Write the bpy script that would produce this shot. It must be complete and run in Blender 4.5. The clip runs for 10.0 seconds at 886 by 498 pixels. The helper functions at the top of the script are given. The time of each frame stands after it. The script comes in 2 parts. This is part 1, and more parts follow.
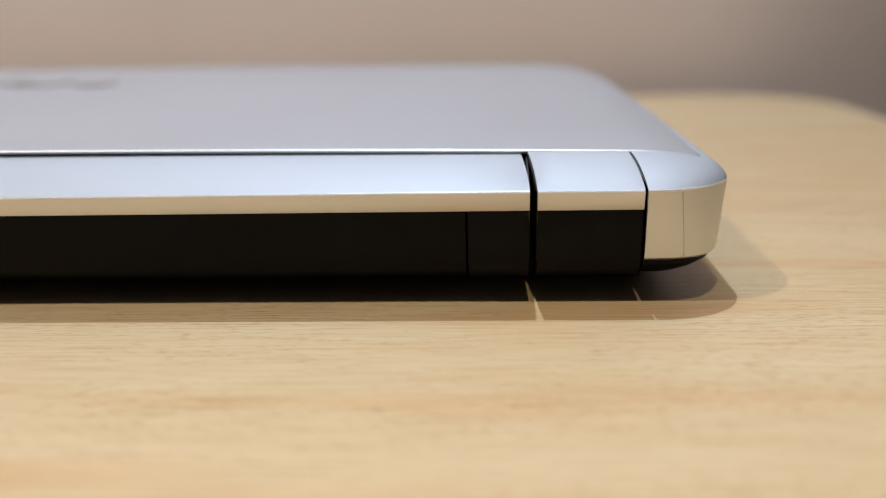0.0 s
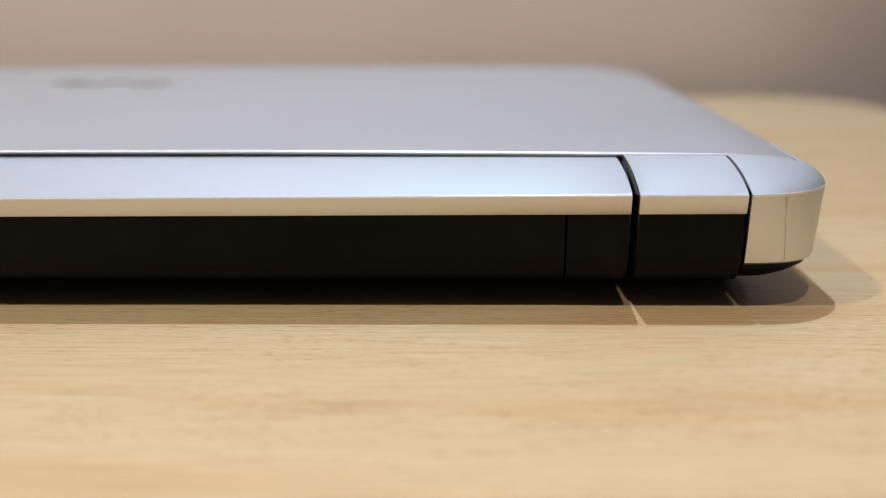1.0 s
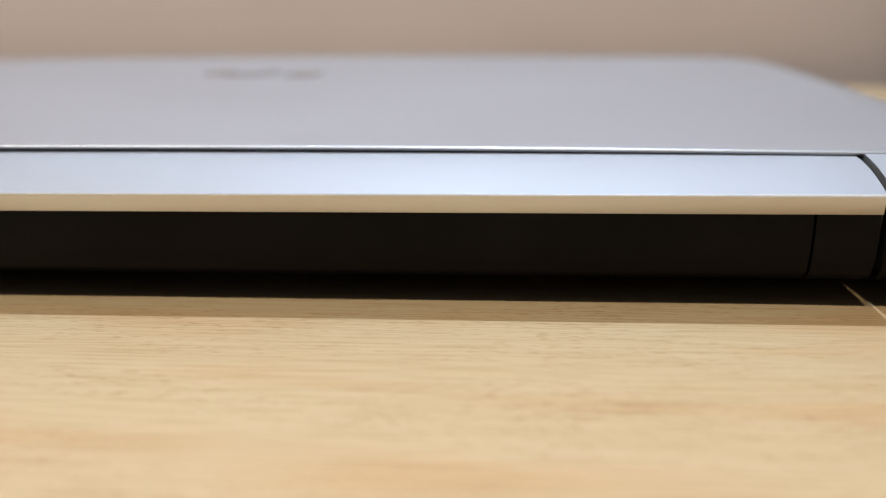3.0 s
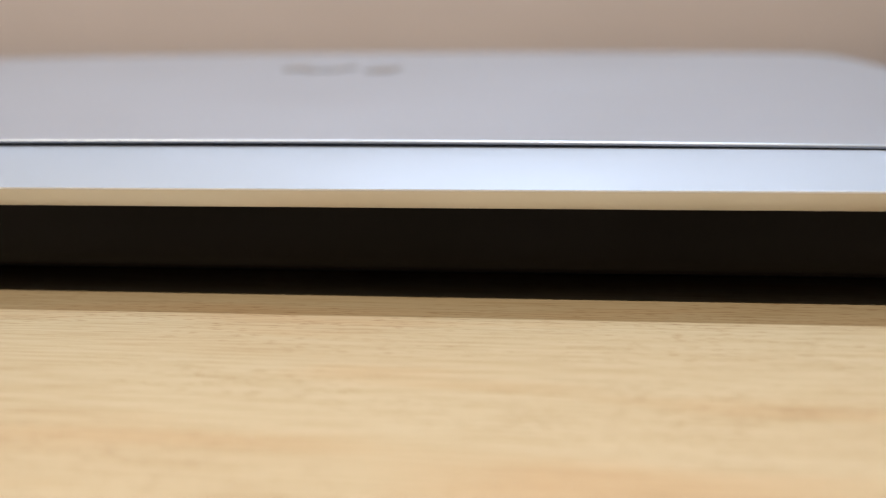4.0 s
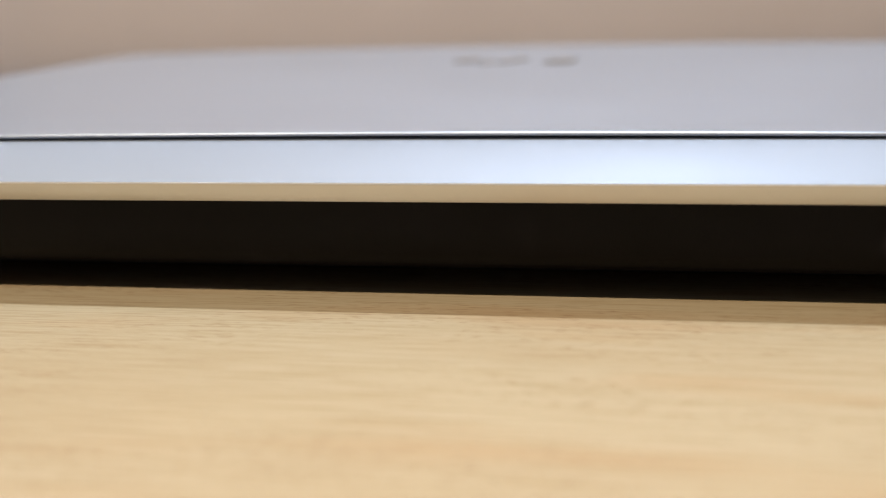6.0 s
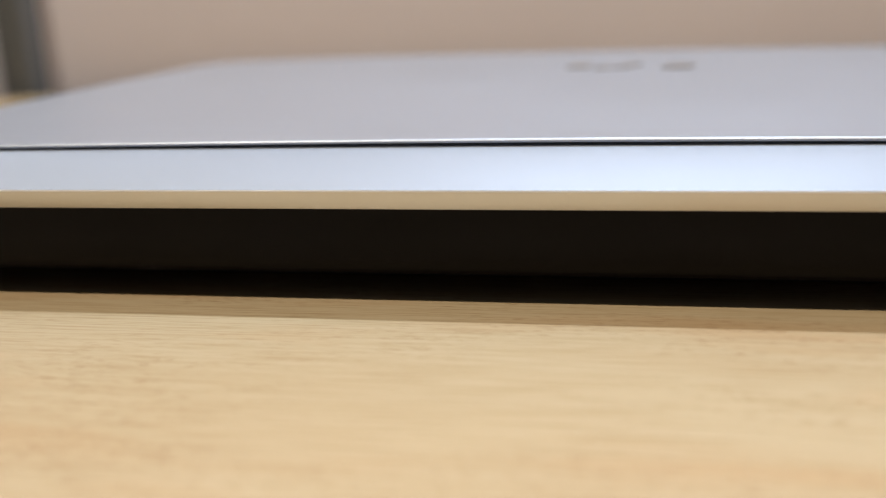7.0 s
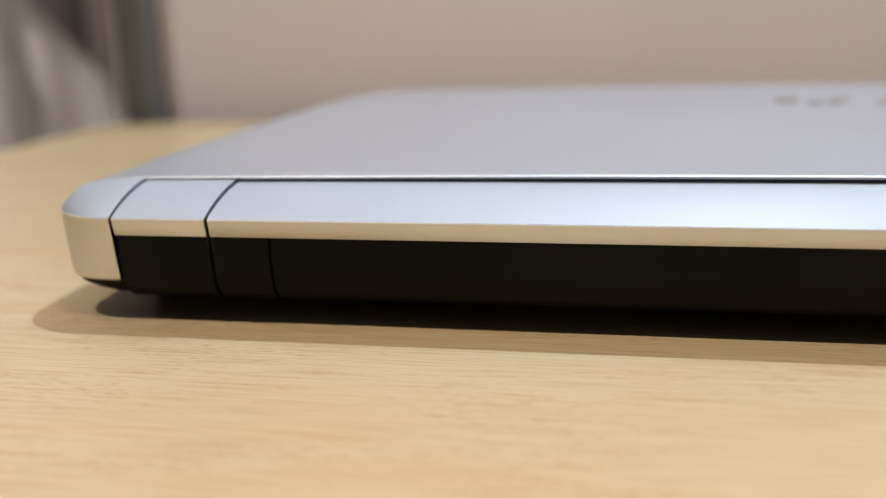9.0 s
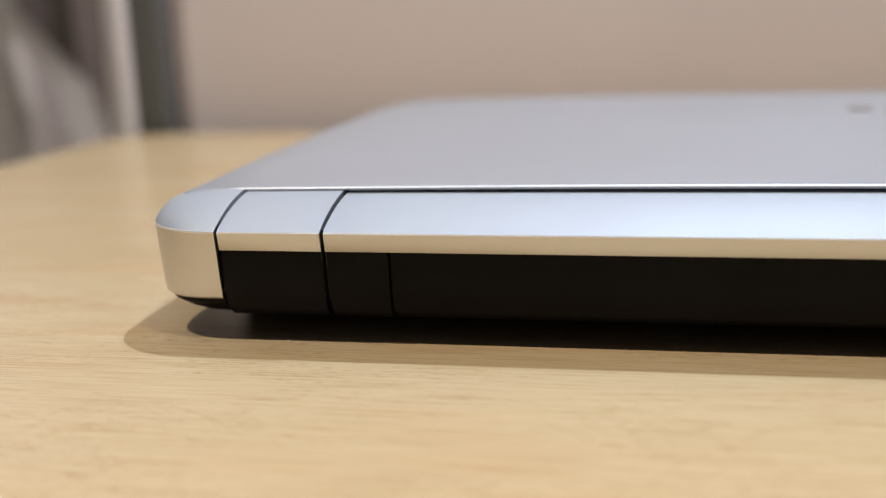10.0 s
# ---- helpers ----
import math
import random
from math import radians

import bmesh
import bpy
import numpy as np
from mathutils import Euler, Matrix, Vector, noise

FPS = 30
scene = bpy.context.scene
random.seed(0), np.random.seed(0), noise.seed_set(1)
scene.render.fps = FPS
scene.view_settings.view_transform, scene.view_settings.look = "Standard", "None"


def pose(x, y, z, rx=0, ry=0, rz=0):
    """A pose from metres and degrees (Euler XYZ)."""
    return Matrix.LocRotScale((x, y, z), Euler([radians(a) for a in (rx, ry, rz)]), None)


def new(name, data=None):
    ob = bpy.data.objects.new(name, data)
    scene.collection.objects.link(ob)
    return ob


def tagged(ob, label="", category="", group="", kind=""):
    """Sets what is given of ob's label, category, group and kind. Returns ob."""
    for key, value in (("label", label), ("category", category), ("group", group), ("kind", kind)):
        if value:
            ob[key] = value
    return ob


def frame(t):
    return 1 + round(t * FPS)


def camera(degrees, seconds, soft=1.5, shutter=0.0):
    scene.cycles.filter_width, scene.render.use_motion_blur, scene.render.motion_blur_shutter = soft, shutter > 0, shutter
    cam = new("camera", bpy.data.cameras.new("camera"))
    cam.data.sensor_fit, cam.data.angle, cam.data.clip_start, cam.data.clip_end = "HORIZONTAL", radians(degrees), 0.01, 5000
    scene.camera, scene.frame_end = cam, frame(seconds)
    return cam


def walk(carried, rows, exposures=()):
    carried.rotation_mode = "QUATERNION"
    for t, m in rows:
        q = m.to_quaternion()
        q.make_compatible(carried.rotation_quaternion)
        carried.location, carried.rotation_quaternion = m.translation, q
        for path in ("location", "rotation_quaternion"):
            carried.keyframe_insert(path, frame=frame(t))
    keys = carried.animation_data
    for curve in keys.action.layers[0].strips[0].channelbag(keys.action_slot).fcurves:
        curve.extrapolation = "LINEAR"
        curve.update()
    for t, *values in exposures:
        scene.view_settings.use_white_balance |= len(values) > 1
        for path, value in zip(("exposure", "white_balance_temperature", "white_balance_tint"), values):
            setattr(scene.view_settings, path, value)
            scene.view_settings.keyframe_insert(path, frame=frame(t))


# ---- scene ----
cam = camera(50.62, 10.0, soft=1.15)
PATH = [
    (0, pose(0.1438, -0.1704, 0.0602, 74.20, 1.19, 2.45)),
    (0.2, pose(0.1410, -0.1694, 0.0594, 74.29, 1.02, 2.76)),
    (0.5, pose(0.1363, -0.1693, 0.0585, 74.27, 1.30, 2.66)),
    (1, pose(0.1245, -0.1700, 0.0608, 74.19, 0.80, 2.38)),
    (1.2, pose(0.1204, -0.1718, 0.0617, 74.05, 0.49, 2.57)),
    (1.5, pose(0.1139, -0.1747, 0.0633, 73.86, 0.60, 2.91)),
    (2, pose(0.1031, -0.1756, 0.0640, 73.55, 0.43, 3.14)),
    (2.5, pose(0.0938, -0.1743, 0.0645, 73.24, 0.69, 3.68)),
    (4, pose(0.0655, -0.1687, 0.0622, 73.29, 1.07, 5.96)),
    (4.5, pose(0.0570, -0.1676, 0.0619, 73.19, 1.53, 6.77)),
    (5, pose(0.0474, -0.1665, 0.0615, 72.96, 1.64, 7.73)),
    (5.5, pose(0.0345, -0.1639, 0.0603, 73.00, 1.59, 8.11)),
    (7, pose(-0.0105, -0.1632, 0.0603, 73.66, 2.09, 9.53)),
    (7.5, pose(-0.0300, -0.1654, 0.0614, 73.75, 1.64, 9.56)),
    (8, pose(-0.0391, -0.1705, 0.0625, 74.14, 1.81, 10.48)),
    (8.5, pose(-0.0487, -0.1711, 0.0640, 74.46, 2.27, 10.87)),
    (8.7, pose(-0.0576, -0.1694, 0.0626, 74.91, 1.55, 11.47)),
    (9, pose(-0.0707, -0.1705, 0.0629, 75.41, 1.63, 10.70)),
    (9.2, pose(-0.0793, -0.1693, 0.0622, 75.82, 1.38, 10.79)),
    (9.5, pose(-0.0905, -0.1698, 0.0632, 75.68, 1.84, 9.45)),
    (10, pose(-0.1025, -0.1647, 0.0615, 76.05, 1.47, 8.94))]
walk(cam, PATH)
cam.data.dof.use_dof = True
cam.data.dof.focus_distance = 0.176
cam.data.dof.aperture_fstop = 7.5

# ---- light: three small room lamps above the table, one unseen lamp added beyond the wall ----
def lamp(name, where, watts, colour, radius):
    d = bpy.data.lights.new(name, "POINT")
    d.energy, d.color, d.shadow_soft_size = watts, colour, radius
    ob = new(name, d)
    ob.location = where
    return ob


lamp("lamp_right", (0.105, 0.338, 1.15), 35.5, (0.72, 0.875, 1.0), 0.009)
lamp("lamp_left", (-0.50, -0.20, 1.08), 22.5, (1.0, 0.92, 0.76), 0.012)
lamp("lamp_front", (0.17, -0.215, 1.08), 11.0, (1.0, 0.84, 0.60), 0.011)
# unseen lamp, added to brighten the curtains beyond the wall
lamp("unseen_lamp_beyond_wall", (-0.25, 0.58, 1.15), 27.0, (1.0, 0.95, 0.93), 0.03)
world = bpy.data.worlds.new("world")
scene.world = world
world.use_nodes = True
world.node_tree.nodes["Background"].inputs[0].default_value = (0.8, 0.86, 1.0, 1)
world.node_tree.nodes["Background"].inputs[1].default_value = 0.1


# ---- materials ----
def material(name, colour, rough, metal=0.0):
    m = bpy.data.materials.new(name)
    m.use_nodes = True
    b = m.node_tree.nodes["Principled BSDF"]
    b.inputs["Base Color"].default_value = (*colour, 1)
    b.inputs["Roughness"].default_value = rough
    b.inputs["Metallic"].default_value = metal
    return m, m.node_tree, b


def node(tree, kind, **values):
    n = tree.nodes.new(kind)
    for key, value in values.items():
        n.inputs[key].default_value = value
    return n


def coords(tree, scale, turn=(0, 0, 0)):
    c = tree.nodes.new("ShaderNodeTexCoord")
    m = node(tree, "ShaderNodeMapping", Scale=scale, Rotation=turn)
    tree.links.new(c.outputs["Object"], m.inputs["Vector"])
    return m.outputs["Vector"]


def ramp(tree, source, stops):
    r = tree.nodes.new("ShaderNodeValToRGB")
    e = r.color_ramp.elements
    while len(e) < len(stops):
        e.new(0.5)
    for k, (at, c) in zip(e, stops):
        k.position = at
        k.color = (*c, 1) if len(c) == 3 else c
    tree.links.new(source, r.inputs["Fac"])
    return r.outputs["Color"]


def mix(tree, kind, factor, a, b):
    n = tree.nodes.new("ShaderNodeMix")
    n.data_type, n.blend_type = "RGBA", kind
    for socket, value in ((n.inputs["Factor"], factor), (n.inputs["A"], a), (n.inputs["B"], b)):
        if isinstance(value, (int, float)):
            socket.default_value = value
        elif isinstance(value, tuple):
            socket.default_value = (*value, 1)
        else:
            tree.links.new(value, socket)
    return n.outputs["Result"]


def bump(tree, b, height, strength, distance):
    n = node(tree, "ShaderNodeBump", Strength=strength, Distance=distance)
    tree.links.new(height, n.inputs["Height"])
    tree.links.new(n.outputs["Normal"], b.inputs["Normal"])


def noise_of(tree, vector, scale, detail=3.0, rough=0.5):
    n = node(tree, "ShaderNodeTexNoise", Scale=scale, Detail=detail, Roughness=rough)
    tree.links.new(vector, n.inputs["Vector"])
    return n.outputs["Fac"]


def beech():
    m, t, b = material("beech_laminate", (0.6, 0.43, 0.25), 0.27)
    b.inputs["Specular IOR Level"].default_value = 0.24
    # broad pale and reddish figure running along x
    broad = noise_of(t, coords(t, (3.0, 22.0, 3.0), (0, 0, 0.05)), 1.0, 3.0, 0.55)
    base = ramp(t, broad, [(0.30, (0.62, 0.462, 0.285)), (0.46, (0.64, 0.488, 0.31)), (0.58, (0.66, 0.515, 0.338)), (0.72, (0.635, 0.475, 0.30))])
    warm = noise_of(t, coords(t, (9.0, 60.0, 5.0), (0, 0, -0.06)), 1.0, 2.0)
    red = ramp(t, warm, [(0.52, (1, 1, 1)), (0.68, (0.98, 0.87, 0.79))])
    colour = mix(t, "MULTIPLY", 0.8, base, red)
    # fine streaks
    streak = noise_of(t, coords(t, (42.0, 1900.0, 30.0), (0, 0, 0.04)), 1.0, 3.0, 0.6)
    fine = ramp(t, streak, [(0.32, (0.70, 0.60, 0.48)), (0.53, (1, 1, 1))])
    colour = mix(t, "MULTIPLY", 0.62, colour, fine)
    # short dark pores, grouped in zones
    v = node(t, "ShaderNodeTexVoronoi", Scale=1.0, Randomness=1.0)
    v.distance = "EUCLIDEAN"
    t.links.new(coords(t, (250.0, 3600.0, 10.0), (0, 0, 0.03)), v.inputs["Vector"])
    dash = ramp(t, v.outputs["Distance"], [(0.14, (0.58, 0.44, 0.33)), (0.36, (1, 1, 1))])
    zone = ramp(t, noise_of(t, coords(t, (14.0, 55.0, 5.0)), 1.0, 2.0), [(0.40, (0.1, 0.1, 0.1)), (0.58, (1, 1, 1))])
    pick = ramp(t, v.outputs["Color"], [(0.40, (0, 0, 0)), (0.48, (1, 1, 1))])
    amount = mix(t, "MULTIPLY", 1.0, zone, pick)
    colour = mix(t, "MULTIPLY", amount, colour, dash)
    t.links.new(colour, b.inputs["Base Color"])
    bump(t, b, streak, 0.12, 0.0004)
    return m


def satin(name, colour, rough, metal, grain=2600.0, strength=0.05, wear=1.0):
    m, t, b = material(name, colour, rough, metal)
    speck = noise_of(t, coords(t, (1, 1, 1)), grain, 2.0)
    smear = noise_of(t, coords(t, (18, 30, 18)), 1.0, 4.0)
    c = ramp(t, smear, [(0.3, tuple(x * (1 - 0.05 * wear) for x in colour)), (0.7, tuple(min(1, x * (1 + 0.03 * wear)) for x in colour))])
    t.links.new(c, b.inputs["Base Color"])
    r = ramp(t, smear, [(0.3, (rough * (1 - 0.1 * wear),) * 3), (0.7, (rough * (1 + 0.12 * wear),) * 3)])
    t.links.new(r, b.inputs["Roughness"])
    bump(t, b, speck, strength, 0.0002)
    return m


def plaster(name, colour, rough=0.85):
    m, t, b = material(name, colour, rough)
    blotch = noise_of(t, coords(t, (4, 4, 4)), 1.0, 4.0)
    c = ramp(t, blotch, [(0.3, tuple(x * 0.94 for x in colour)), (0.7, tuple(min(1, x * 1.04) for x in colour))])
    t.links.new(c, b.inputs["Base Color"])
    bump(t, b, noise_of(t, coords(t, (1, 1, 1)), 220.0, 3.0), 0.15, 0.001)
    return m


def fabric(name, colour):
    m, t, b = material(name, colour, 0.95)
    weave = noise_of(t, coords(t, (900, 900, 500)), 1.0, 2.0)
    c = ramp(t, weave, [(0.3, tuple(x * 0.85 for x in colour)), (0.7, colour)])
    t.links.new(c, b.inputs["Base Color"])
    bump(t, b, weave, 0.3, 0.0006)
    return m


BEECH = beech()
EDGE_BAND = satin("edge_band", (0.50, 0.34, 0.19), 0.45, 0.0, 600.0)
LID = satin("lid_silver", (0.50, 0.522, 0.60), 0.44, 0.7, 2600.0, 0.05, 0.3)
DECK = satin("deck_silver", (0.43, 0.46, 0.545), 0.60, 0.45, 2600.0, 0.05, 0.5)
CHROME = satin("polished_band", (0.67, 0.66, 0.645), 0.38, 1.0, 1800.0, 0.02)
BLACK = satin("black_plastic", (0.0056, 0.0049, 0.0062), 0.55, 0.0, 3000.0, 0.15)
BLACK.node_tree.nodes["Principled BSDF"].inputs["Specular IOR Level"].default_value = 0.12
# black for added pieces that put the gaps' shade into the colour
GAP = satin("gap_shade_black", (0.006, 0.006, 0.007), 0.6, 0.0)
SEAM = satin("seam_grey", (0.30, 0.26, 0.225), 0.6, 0.0)
RUBBER = satin("rubber", (0.02, 0.02, 0.02), 0.8, 0.0)
LOGO = satin("logo_chrome", (0.42, 0.39, 0.37), 0.34, 0.85)
# near-white and hardly metallic: the edge highlight is put into the colour
GLINT = satin("glint_white", (0.90, 0.87, 0.88), 0.35, 0.1, 1800.0, 0.02)
WALL = plaster("wall_paint", (0.82, 0.745, 0.80))
# kept very dark so little bounced light reaches the shadows
ROOM = plaster("low_bounce_paint", (0.12, 0.118, 0.116))
FLOOR = plaster("floor_vinyl", (0.30, 0.22, 0.15), 0.5)
POST = satin("post_paint", (0.14, 0.146, 0.155), 0.5, 0.0, 700.0)
CURTAIN = fabric("curtain_cloth", (0.66, 0.63, 0.62))
# brown that stands for the shade in the curtain's dark fold
FOLD_SHADE = fabric("fold_shade_cloth", (0.19, 0.16, 0.145))
WHITE_CLOTH = fabric("white_cloth", (0.90, 0.86, 0.84))
LEG = satin("leg_metal", (0.5, 0.5, 0.5), 0.4, 0.9)


# ---- mesh helpers ----
def mesh_object(name, bm, mat, smooth=30.0):
    bmesh.ops.recalc_face_normals(bm, faces=bm.faces[:])
    me = bpy.data.meshes.new(name)
    bm.to_mesh(me)
    bm.free()
    me.materials.append(mat)
    if smooth:
        me.shade_smooth()
        me.set_sharp_from_angle(angle=radians(smooth))
    return new(name, me)


def part(name, bm, mat, parent, label="", smooth=30.0):
    ob = mesh_object(name, bm, mat, smooth)
    ob.parent = parent
    return tagged(ob, label)


def box(bm, x0, x1, y0, y1, z0, z1, bevel=0.0, segments=2):
    made = bmesh.ops.create_cube(bm, size=1)["verts"]
    for v in made:
        v.co = Vector(((x0 + x1) / 2 + v.co.x * (x1 - x0), (y0 + y1) / 2 + v.co.y * (y1 - y0), (z0 + z1) / 2 + v.co.z * (z1 - z0)))
    if bevel:
        edges = list({e for v in made for e in v.link_edges})
        bmesh.ops.bevel(bm, geom=edges, offset=bevel, segments=segments, affect="EDGES", profile=0.5)
    return bm


def boxed(*a, **k):
    return box(bmesh.new(), *a, **k)


def rounded(x0, x1, y0, y1, r, steps=10):
    """A rounded rectangle as a closed list of (x, y), counter-clockwise; r: one radius, or one for each corner from x1, y1 on."""
    rs = r if isinstance(r, tuple) else (r,) * 4
    out = []
    for (cx, cy, a), q in zip(((x1, y1, 0), (x0, y1, 90), (x0, y0, 180), (x1, y0, 270)), rs):
        ox, oy = cx + (-q if cx == x1 else q), cy + (-q if cy == y1 else q)
        for i in range(steps + 1):
            t = radians(a + 90 * i / steps)
            out.append((ox + q * math.cos(t), oy + q * math.sin(t)))
    return out


def stack(rings):
    """A closed solid through rings of equal length (lists of Vectors)."""
    bm = bmesh.new()
    vs = [[bm.verts.new(p) for p in ring] for ring in rings]
    n = len(rings[0])
    for a, b in zip(vs, vs[1:]):
        for i in range(n):
            bm.faces.new((a[i], a[(i + 1) % n], b[(i + 1) % n], b[i]))
    bm.faces.new(vs[0])
    bm.faces.new(vs[-1])
    return bm


def prism(profile, x0, x1, cuts=1, bevel=0.0):
    """A solid along x with the closed profile of (y, z)."""
    rings = [[Vector((x0 + (x1 - x0) * i / cuts, y, z)) for y, z in profile] for i in range(cuts + 1)]
    bm = stack(rings)
    if bevel:
        ends = [e for e in bm.edges if all(abs(v.co.x - x0) < 1e-7 for v in e.verts) or all(abs(v.co.x - x1) < 1e-7 for v in e.verts)]
        bmesh.ops.bevel(bm, geom=ends, offset=bevel, segments=2, affect="EDGES", profile=0.5)
    return bm


def shell(outer, inner):
    """A closed shell between two sheets, each a list of lines of equal length."""
    bm = bmesh.new()
    sheets = [[[bm.verts.new(p) for p in line] for line in sheet] for sheet in (outer, inner)]
    rows, n = len(outer), len(outer[0])
    for sheet in sheets:
        for a, b in zip(sheet, sheet[1:]):
            for i in range(n - 1):
                bm.faces.new((a[i], a[i + 1], b[i + 1], b[i]))
    o, q = sheets
    for r in (0, rows - 1):
        for i in range(n - 1):
            bm.faces.new((o[r][i], o[r][i + 1], q[r][i + 1], q[r][i]))
    for c in (0, n - 1):
        for r in range(rows - 1):
            bm.faces.new((o[r][c], o[r + 1][c], q[r + 1][c], q[r][c]))
    return bm


# ---- the room ----
WALL_Y = 0.375
bm = bmesh.new()
outline = [(-0.350, WALL_Y + 0.10), (-0.350, WALL_Y), (0.27, WALL_Y)]
# right end rounded away from the lamps so the wall shades off there
for i in range(1, 33):
    a = radians(90 * i / 32)
    outline.append((0.27 + 0.50 * math.sin(a), WALL_Y + 0.50 - 0.50 * math.cos(a)))
outline += [(0.77, 1.348), (0.69, 1.348), (0.69, WALL_Y + 0.54), (0.22, WALL_Y + 0.10)]
wall = mesh_object("wall_north", stack([[Vector((x, y, z)) for x, y in outline] for z in (-0.73, 1.75)]), WALL, 40)
tagged(wall, "beige painted wall, its right end rounded off to fall darker", "wall", kind="structure")
# walls and ceiling added to close the room, dark to limit bounced light
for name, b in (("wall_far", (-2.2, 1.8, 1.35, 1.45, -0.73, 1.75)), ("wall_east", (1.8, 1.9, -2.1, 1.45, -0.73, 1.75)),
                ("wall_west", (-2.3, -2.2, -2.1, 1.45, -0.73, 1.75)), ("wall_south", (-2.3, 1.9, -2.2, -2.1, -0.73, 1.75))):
    tagged(mesh_object(name, boxed(*b), ROOM, 0), "added room wall away from the table, dark to cut bounced light", "wall", kind="structure")
tagged(mesh_object("ceiling", boxed(-2.3, 1.9, -2.2, 1.45, 1.75, 1.83), ROOM, 0), "unseen ceiling, dark to cut bounced light", "ceiling", kind="structure")
tagged(mesh_object("floor", boxed(-2.3, 1.9, -2.2, 1.45, -0.80, -0.73), FLOOR, 0), "plain brown floor below the table", "floor", kind="structure")

# ---- the table ----
table = tagged(new("table"), "small beech-veneer table with rounded corners against a wall", "table")
shape = rounded(-0.372, 0.318, -0.42, 0.346, (0.055, 0.035, 0.035, 0.055))


def grown(points, d):
    cx, cy = -0.027, -0.037
    return [(x - d * (1 if x > cx else -1), y - d * (1 if y > cy else -1)) for x, y in points]


levels = [(0.0015, -0.0215), (0.0, -0.020), (0.0, -0.0012), (0.0004, -0.0004), (0.0014, 0.0)]
part("tabletop", stack([[Vector((x, y, z)) for x, y in grown(shape, d)] for d, z in levels]), BEECH, table, "pale beech wood-grain laminate top")
for x, y in ((-0.32, -0.36), (0.265, -0.36), (-0.32, 0.29), (0.265, 0.29)):
    part("leg", boxed(x - 0.014, x + 0.014, y - 0.014, y + 0.014, -0.73, -0.0205, bevel=0.003), LEG, table)

# ---- the post and the curtain behind the table ----
post = tagged(new("post"), "dark grey upright metal post at the wall", "post")
part("shaft", boxed(-0.3675, -0.3480, 0.352, 0.372, -0.72, 1.60, bevel=0.003), POST, post)
part("foot", boxed(-0.376, -0.340, 0.3495, 0.3745, -0.73, -0.72, bevel=0.002), POST, post)


def curtain_sheet(x0, x1, y, depth, pitch, phase, sweep=0.0):
    """A hanging cloth between x0 and x1 with folds of that depth and pitch; sweep draws its free edge aside."""
    columns, levels_n = 120, 24
    front = []
    for j in range(levels_n + 1):
        z = -0.70 + 2.35 * j / levels_n
        row = []
        for i in range(columns + 1):
            s = i / columns
            x = x0 + (x1 - x0) * s - sweep * s * s * math.tanh((z - 0.02) / 0.1)
            lean = 0.05 * z * (1 + 0.4 * math.sin(9 * s))
            fold = -depth * math.cos(2 * math.pi * (x + lean * 0.8) / pitch + phase) + depth * 0.35 * math.sin(2 * math.pi * (x * 2.3 / pitch - 0.3 * z))
            row.append(Vector((x + 0.15 * fold, y + fold, z)))
        front.append(row)
    return shell(front, [[p + Vector((0, 0.002, 0)) for p in row] for row in front])


curtain = mesh_object("curtain", curtain_sheet(-1.30, -0.755, 0.93, 0.030, 0.135, -0.89, 0.05), CURTAIN, 60)
tagged(curtain, "grey cloth curtain drawn aside in soft folds behind the table", "curtain")
# added sheet: its dark colour replaces the shaded fold beside the curtain
shade_sheet = mesh_object("curtain", curtain_sheet(-0.98, -0.56, 1.04, 0.018, 0.11, 0.6), FOLD_SHADE, 60)
tagged(shade_sheet, "dark brown sheet added as the shaded fold behind a lighter curtain", "curtain")
sheer = mesh_object("curtain", curtain_sheet(-0.638, -0.600, 0.82, 0.007, 0.036, 0.4), WHITE_CLOTH, 60)
tagged(sheer, "narrow gathered white cloth curtain beside a dark grey post", "curtain")

# ---- the laptop ----
HALF, GAP_X, SEAM_X, VENT_X = 0.1912, 0.1526, 0.1734, 0.1400
EDGE_Z, BAND_Z, LOW_Z = 0.0228, 0.0190, 0.0040
LID_Y, LID_Z, CROWN = 0.0152, 0.0277, 0.0016
FRONT = 0.228
laptop = tagged(new("laptop"), "closed silver laptop with black rear edge on the table", "laptop")


def deck_profile(steps=22):
    """The rounded rear deck from its sharp outer edge up to the lid's edge, as (y, z)."""
    out = []
    for i in range(steps + 1):
        s = i / steps
        out.append((0.0172 * s, EDGE_Z + (LID_Z - 0.0005 - EDGE_Z) * (1 - (1 - s) ** 1.75)))
    return out


def black_profile():
    """The black rear face, leaning in and rounding under, as (y, z)."""
    return [(0.0011, BAND_Z - 0.0001), (0.0014, 0.0140), (0.0021, 0.0090), (0.0032, 0.0066), (0.0052, 0.0050), (0.0085, LOW_Z), (0.0172, LOW_Z), (0.0172, BAND_Z - 0.0001)]


def lid_tilt(x):
    """The lid does not close quite evenly: it stands a little higher at one hinge."""
    return 0.00015 - 0.0003 * x / HALF


def leaned(bm, crown):
    """Lean the ends inward towards the lid, and crown the top along x."""
    for v in bm.verts:
        if v.co.z > EDGE_Z - 0.0001:
            t = max(0.0, min(1.0, v.co.y / 0.0172))
            v.co.z += crown * t * (1 - (v.co.x / HALF) ** 2) + lid_tilt(v.co.x) * t
            v.co.x -= math.copysign(0.0016, v.co.x) * t ** 1.4 if abs(v.co.x) > 0.14 else 0.0
    return bm


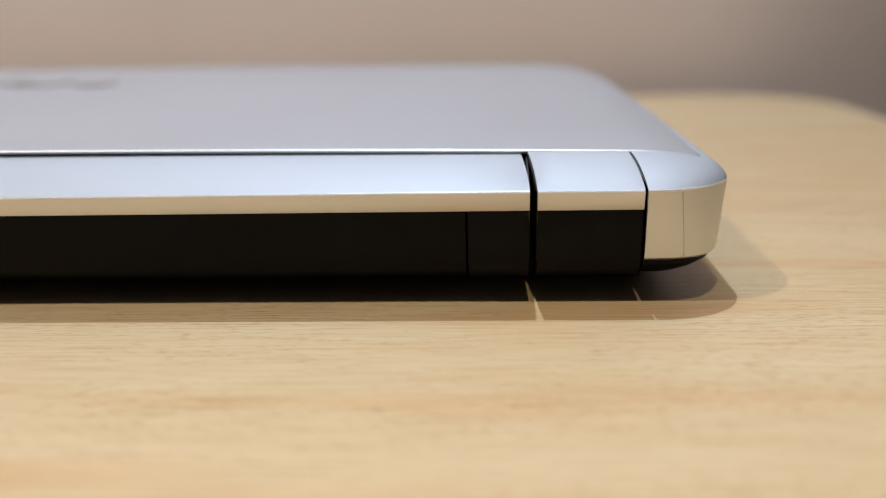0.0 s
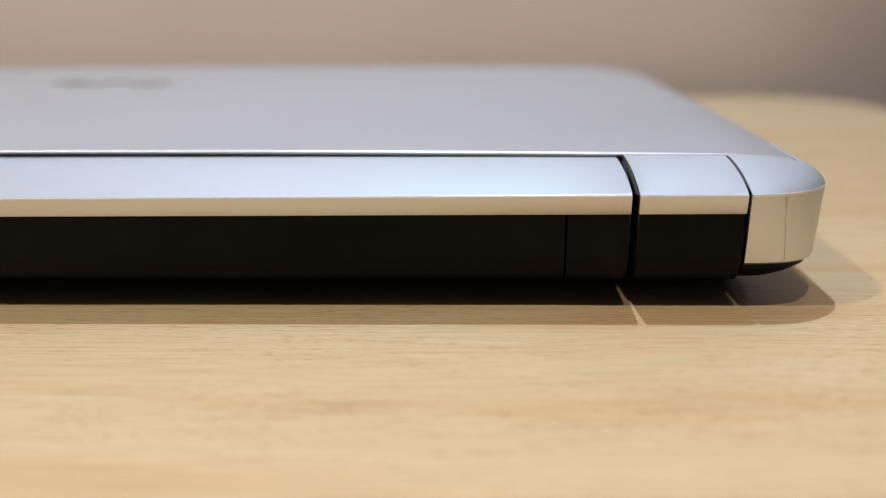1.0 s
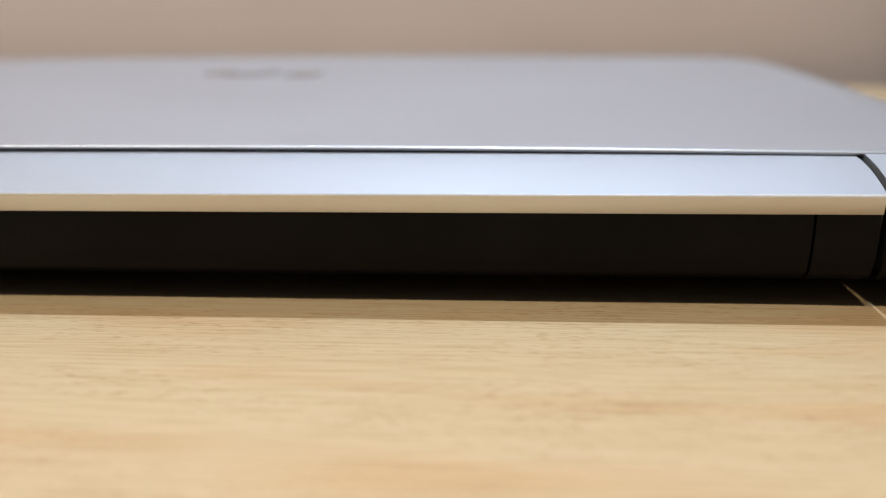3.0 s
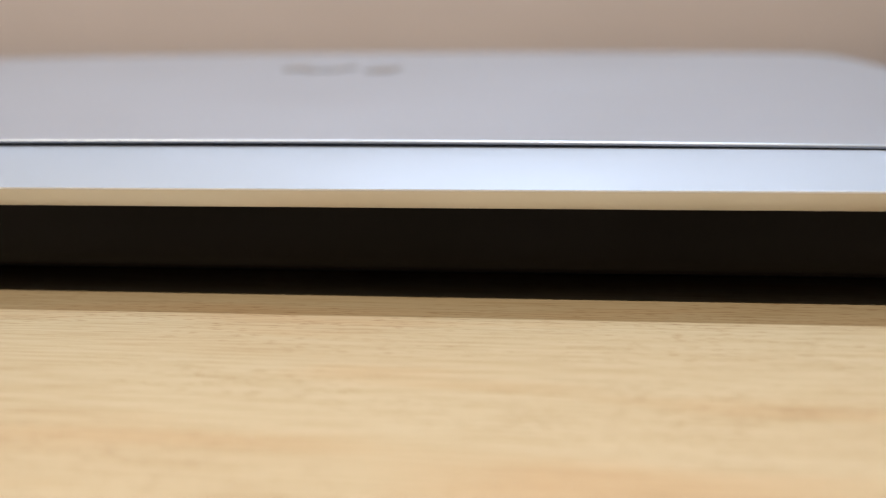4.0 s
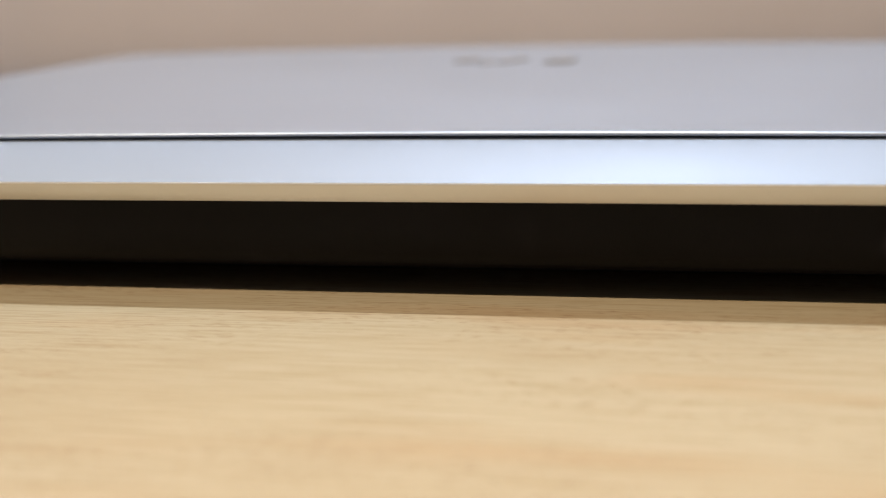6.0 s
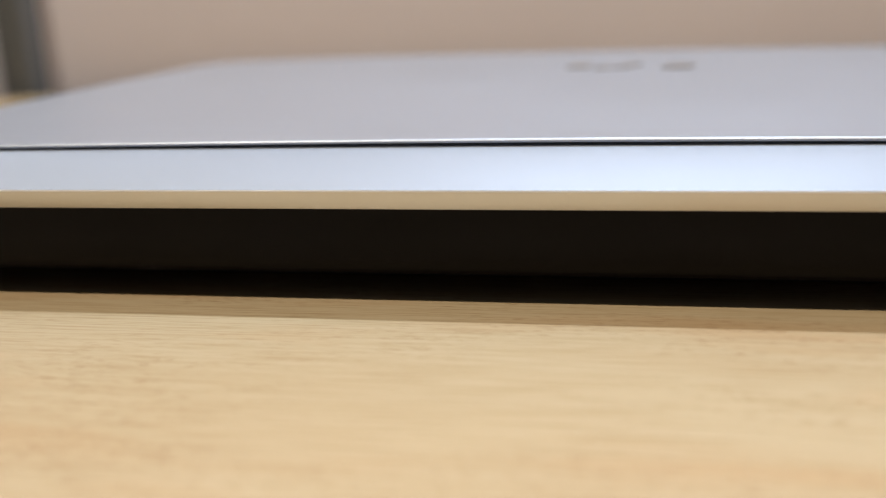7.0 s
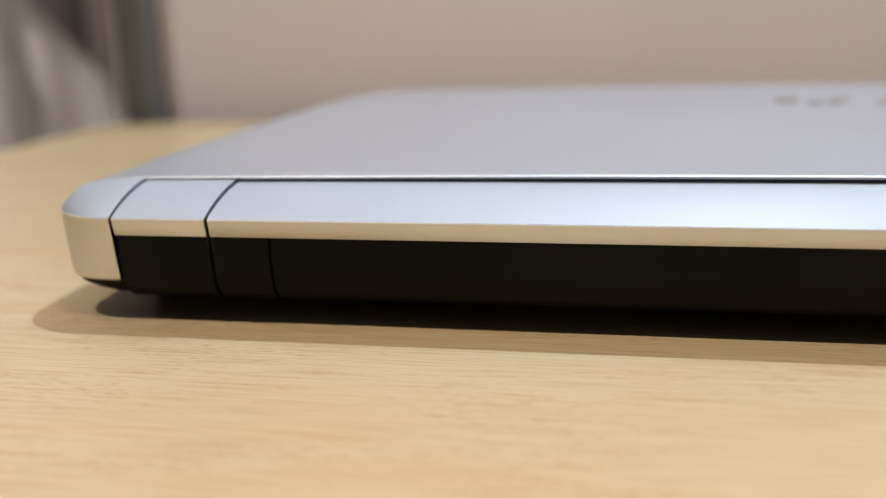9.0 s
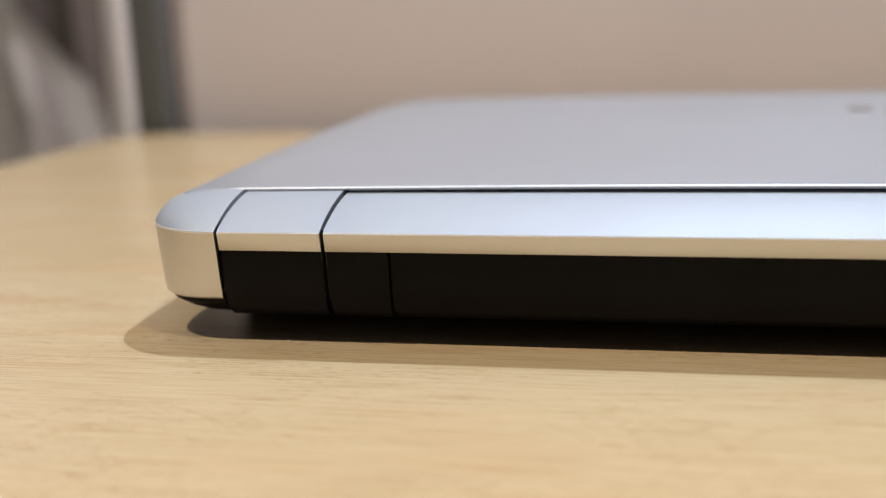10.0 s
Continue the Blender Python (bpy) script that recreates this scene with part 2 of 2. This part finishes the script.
def lid_rim(x):
    """Height of the lid's rear rim at x: crowned in the middle, rolling off towards the sides."""
    side = max(0.0, (abs(x) - 0.172) / (HALF - 0.0050 - 0.172))
    return LID_Z + CROWN * (1 - (x / HALF) ** 2) - 0.0017 * side ** 2 + lid_tilt(x) + 0.0002 - 0.0002 * x / HALF


def glint_profile():
    """Pale strip painted as the highlight line between deck and band, as (y, z)."""
    return [(-0.00014, EDGE_Z - 0.00032), (-0.00008, EDGE_Z - 0.00012), (0.00008, EDGE_Z + 0.00004), (0.0003, EDGE_Z + 0.00014), (0.0006, EDGE_Z - 0.0002), (0.0004, EDGE_Z - 0.0004)]


def cheek(x, name, parent):
    """A dark plate added to darken a rear piece's end inside a gap."""
    d = [(y + 0.0006, z - 0.00025) for y, z in deck_profile(10)]
    d = [(min(y, 0.0168), z) for y, z in d] + [(0.0168, 0.0075), (0.0040, 0.0075), (0.0022, 0.0100), (0.0016, 0.0150)]
    return part(name, prism(d, x - 0.00012, x + 0.00012), GAP, parent, "dark plate added to darken the gap")


def rear_piece(name, x0, x1, label, cuts=1, top_z=LID_Z - 0.0005, crown=CROWN * 0.72):
    d = [(y, EDGE_Z + (z - EDGE_Z) * (top_z - EDGE_Z) / (LID_Z - 0.0005 - EDGE_Z)) for y, z in deck_profile()]
    top = part(name, leaned(prism(d + [(0.0172, BAND_Z + 0.0002), (0.0016, BAND_Z + 0.0002), (0.0002, EDGE_Z - 0.0003)], x0, x1, cuts, bevel=0.00018), crown), DECK, laptop, label)
    band = [(-0.0001, EDGE_Z - 0.00015), (0.0007, BAND_Z + 0.0001), (0.0008, BAND_Z), (0.0017, BAND_Z), (0.0012, EDGE_Z - 0.0003)]
    part("polished_band", prism(band, x0, x1, bevel=0.0001), CHROME, top, "polished metal band")
    part("edge_glint", prism(glint_profile(), x0 + 0.0001, x1 - 0.0001), GLINT, top, "pale edge strip coloured as a highlight line")
    return top


bar = rear_piece("hinge_bar", -GAP_X + 0.0004, GAP_X - 0.0007, "satin silver hinge bar", 24)
cheek(-GAP_X + 0.00050, "gap_dark_plate", bar)
cheek(GAP_X - 0.00080, "gap_dark_plate", bar)
for side in (-1, 1):
    a, b = sorted((side * (GAP_X + (0.0007 if side > 0 else 0.0003)), side * (SEAM_X - 0.00025)))
    block = rear_piece("hinge_block", a, b, "satin silver end block", 6, LID_Z - 0.00015, CROWN)
    cheek(side * (GAP_X + (0.0008 if side > 0 else 0.0004)), "gap_dark_plate", block)
    part("lower_block", prism(black_profile(), a, b, bevel=0.0004), BLACK, laptop, "black plastic block")
    a, b = sorted((side * (VENT_X + 0.0002), side * (GAP_X - (0.0007 if side > 0 else 0.0005))))
    part("hinge_cap", prism(black_profile(), a, b, bevel=0.0004), BLACK, laptop, "black plastic hinge cap")
part("vent_panel", prism([(y + 0.0003, z) for y, z in black_profile()], -VENT_X + 0.0002, VENT_X - 0.0002, bevel=0.0002), BLACK, laptop, "black rear vent panel")


def taper(y):
    """How much lower the top lies towards the front edge."""
    return 0.0019 * min(1, max(0, (y - 0.05) / 0.178)) ** 2


def corner_ring(inset, z, side, y_end=FRONT - 0.02, steps=18):
    """Open plan line of a rear corner from the seam round to the side."""
    back, hx = inset * 0.9, HALF - inset * 0.7
    x0 = SEAM_X + 0.0003
    rx, ry, power = hx - x0 - 0.0004, 0.0155, 2 / (2.05 + 0.8 * min(1.0, max(0.0, inset / 0.0024)))
    out = [Vector((side * x0, back, z))]
    for i in range(steps + 1):
        a = radians(90 * i / steps)
        out.append(Vector((side * (hx - rx + rx * math.sin(a) ** power), back + ry - ry * max(0.0, math.cos(a)) ** power, z)))
    for y in (0.016, 0.018, 0.022, 0.03, 0.05, 0.08, 0.11, 0.14, 0.17, y_end):
        out.append(Vector((side * hx, y, z - taper(y) * min(1, z / EDGE_Z))))
    return out


def corner_deck(side):
    """The silver top of the corner: a dome from its outer edge up to the lid's rim."""
    outer = corner_ring(0.0, EDGE_Z, side)
    lines = []
    for k in range(25):
        s = 1 - (1 - k / 24) ** 1.4
        line = []
        for p in outer:
            u = min(1.0, max(0.0, (abs(p.x) - SEAM_X - 0.0003) / (HALF - SEAM_X - 0.0003)))
            ix = abs(p.x) - 0.0016 - 0.0028 * u
            iy = max(0.0166, p.y + 0.0006)
            iz = lid_rim(side * ix) - 0.0002 + 0.0004 * u - taper(p.y)
            rise = (1 - (1 - s) ** 1.75) ** (1 - 0.30 * u)
            bend = s ** (1.4 - 0.4 * u)
            line.append(Vector((side * (abs(p.x) + (ix - abs(p.x)) * bend), p.y + (iy - p.y) * s, p.z + (iz - p.z) * rise)))
        lines.append(line)
    return shell(lines, [[p - Vector((0, 0, 0.0001 + 0.0011 * min(1.0, k / 7))) for p in line] for k, line in enumerate(lines)])


for side in (-1, 1):
    top = part("corner_deck", corner_deck(side), DECK, laptop, "satin silver corner")
    steps = ((-0.0001, EDGE_Z - 0.0001), (0.0004, 0.0195), (0.0011, 0.0150), (0.0018, 0.0110), (0.0022, 0.0092), (0.0027, 0.0088))
    part("corner_band", shell([corner_ring(i, z, side) for i, z in steps], [corner_ring(i + 0.0011, z, side) for i, z in steps]), CHROME, laptop, "polished metal wraparound corner")
    glint = ((-0.00013, EDGE_Z - 0.0003), (-0.00006, EDGE_Z - 0.0001), (0.0001, EDGE_Z + 0.00006), (0.0003, EDGE_Z + 0.0001))
    part("edge_glint", shell([corner_ring(i, z, side) for i, z in glint], [corner_ring(i + 0.0003, z - 0.0002, side) for i, z in glint]), GLINT, top, "pale edge strip coloured as a highlight line")
    steps = ((0.0029, 0.0100), (0.0038, 0.0076), (0.0062, 0.0060), (0.0090, 0.0047), (0.0120, LOW_Z))
    part("corner_underside", shell([corner_ring(i, z, side) for i, z in steps], [corner_ring(i + 0.0008, z + 0.0003, side) for i, z in steps]), BLACK, laptop, "black plastic underside")
    if side > 0:
        marks = [corner_ring(i - 0.00003, z, 1) for i, z in ((-0.0001, EDGE_Z - 0.0006), (0.0004, 0.0195), (0.0011, 0.0150), (0.0018, 0.0110), (0.0021, 0.0094))]
        line = [m[5] for m in marks]
        d, deep = Vector((0.00004, 0.000015, 0)), Vector((-0.0002, 0.0004, 0))
        part("seam", stack([[p - d, p + d, p + d + deep, p - d + deep] for p in line]), SEAM, laptop, "hairline dark seam")

# black strip standing for the shade in the recess under the lid
part("gap_shade_strip", boxed(-0.1500, 0.1500, 0.0160, 0.0170, 0.0258, 0.0274), GAP, laptop, "black strip added as the shade in the hinge gap")

# body behind the rear strip
part("base_case", stack([[Vector((x, y, z)) for x, y in rounded(-HALF + d, HALF - d, 0.0175, FRONT - d, (0.012, 0.012, 0.001, 0.001))] for d, z in ((0.016, LOW_Z), (0.013, 0.0055), (0.012, 0.0075), (0.012, 0.0255))]), BLACK, laptop, "black lower case")


def lid_mesh():
    hx, y0, y1 = HALF - 0.0050, LID_Y, FRONT
    near, far = 0.005, 0.028

    def height(x, y):
        return lid_rim(x) - LID_Z + 0.0006 * min(1, max(0, (y - y0) / 0.03)) - taper(y)

    def width(y):
        if y < y0 + near:
            return hx - near + math.sqrt(max(0, near ** 2 - (y0 + near - y) ** 2))
        if y > y1 - far:
            return hx - far + math.sqrt(max(0, far ** 2 - (y - y1 + far) ** 2))
        return hx

    ys = [y0 + near * (1 - math.cos(radians(9 * i))) for i in range(11)]
    ys += [y0 + near + (y1 - far - y0 - near) * i / 30 for i in range(1, 30)]
    ys += [y1 - far + far * math.sin(radians(7.5 * i)) for i in range(13)]
    n = 72
    bm = bmesh.new()
    grid = []
    for y in ys:
        w = width(y)
        row = []
        for i in range(n + 1):
            u = -math.cos(math.pi * i / n) * 0.5 + (2 * i / n - 1) * 0.5
            row.append(bm.verts.new((w * u, y, LID_Z + height(w * u, y))))
        grid.append(row)
    for a, b in zip(grid, grid[1:]):
        for i in range(n):
            bm.faces.new((a[i], a[i + 1], b[i + 1], b[i]))
    loop = grid[0] + [r[n] for r in grid[1:-1]] + grid[-1][::-1] + [r[0] for r in grid[-2:0:-1]]
    base = [v.co.copy() for v in loop]
    m = len(loop)
    out = []
    for i in range(m):
        t = base[(i + 1) % m] - base[i - 1]
        out.append(Vector((t.y, -t.x, 0)).normalized())
    last = loop
    for d, dz in ((0.0003, -0.00007), (0.00058, -0.0002), (0.00072, -0.00045), (0.0006, -0.0008), (-0.004, -0.0009)):
        ring = [bm.verts.new(p + o * d + Vector((0, 0, dz))) for p, o in zip(base, out)]
        for i in range(m):
            bm.faces.new((last[i], last[(i + 1) % m], ring[(i + 1) % m], ring[i]))
        last = ring
    bm.faces.new(last)
    return bm


lid = part("lid", lid_mesh(), LID, laptop, "satin silver lid", 40)


def mark(x0, x1, y0, y1, slant):
    z = LID_Z + CROWN
    pts = rounded(x0, x1, y0, y1, min(x1 - x0, y1 - y0) * 0.3, 4)
    return stack([[Vector((x + slant * (y - y0), y, zz)) for x, y in pts] for zz in (z, z + 0.0008)])


for x0, x1, y0, y1, slant in ((-0.0235, -0.0165, 0.146, 0.157, 0.2), (-0.0145, -0.0105, 0.140, 0.148, 0.3), (-0.0085, -0.0045, 0.142, 0.156, 0.45), (0.0060, 0.0150, 0.139, 0.151, 0.3)):
    part("logo_mark", mark(x0, x1, y0, y1, slant), LOGO, lid, "dark chrome logo shape")

# plate and long foot added to keep light out from under the laptop
part("light_block_plate", stack([[Vector((x, y, z)) for x, y in rounded(-0.1815 + d, 0.1815 - d, 0.0165 + d, FRONT - 0.012 - d, 0.013)] for d, z in ((0.0012, 0.0012), (0.0, 0.0020), (0.0, LOW_Z + 0.0004))]), BLACK, laptop, "black bottom plate added to block light under the case")
part("foot", boxed(-0.176, 0.176, 0.0195, 0.030, 0.0, LOW_Z + 0.0012, bevel=0.0008), RUBBER, laptop, "long black rear foot added to block light from behind")
for x, y in ((-0.15, 0.205), (0.15, 0.205)):
    part("foot", boxed(x - 0.012, x + 0.012, y - 0.004, y + 0.004, 0.0, LOW_Z + 0.0002, bevel=0.0008), RUBBER, laptop, "black rubber foot")
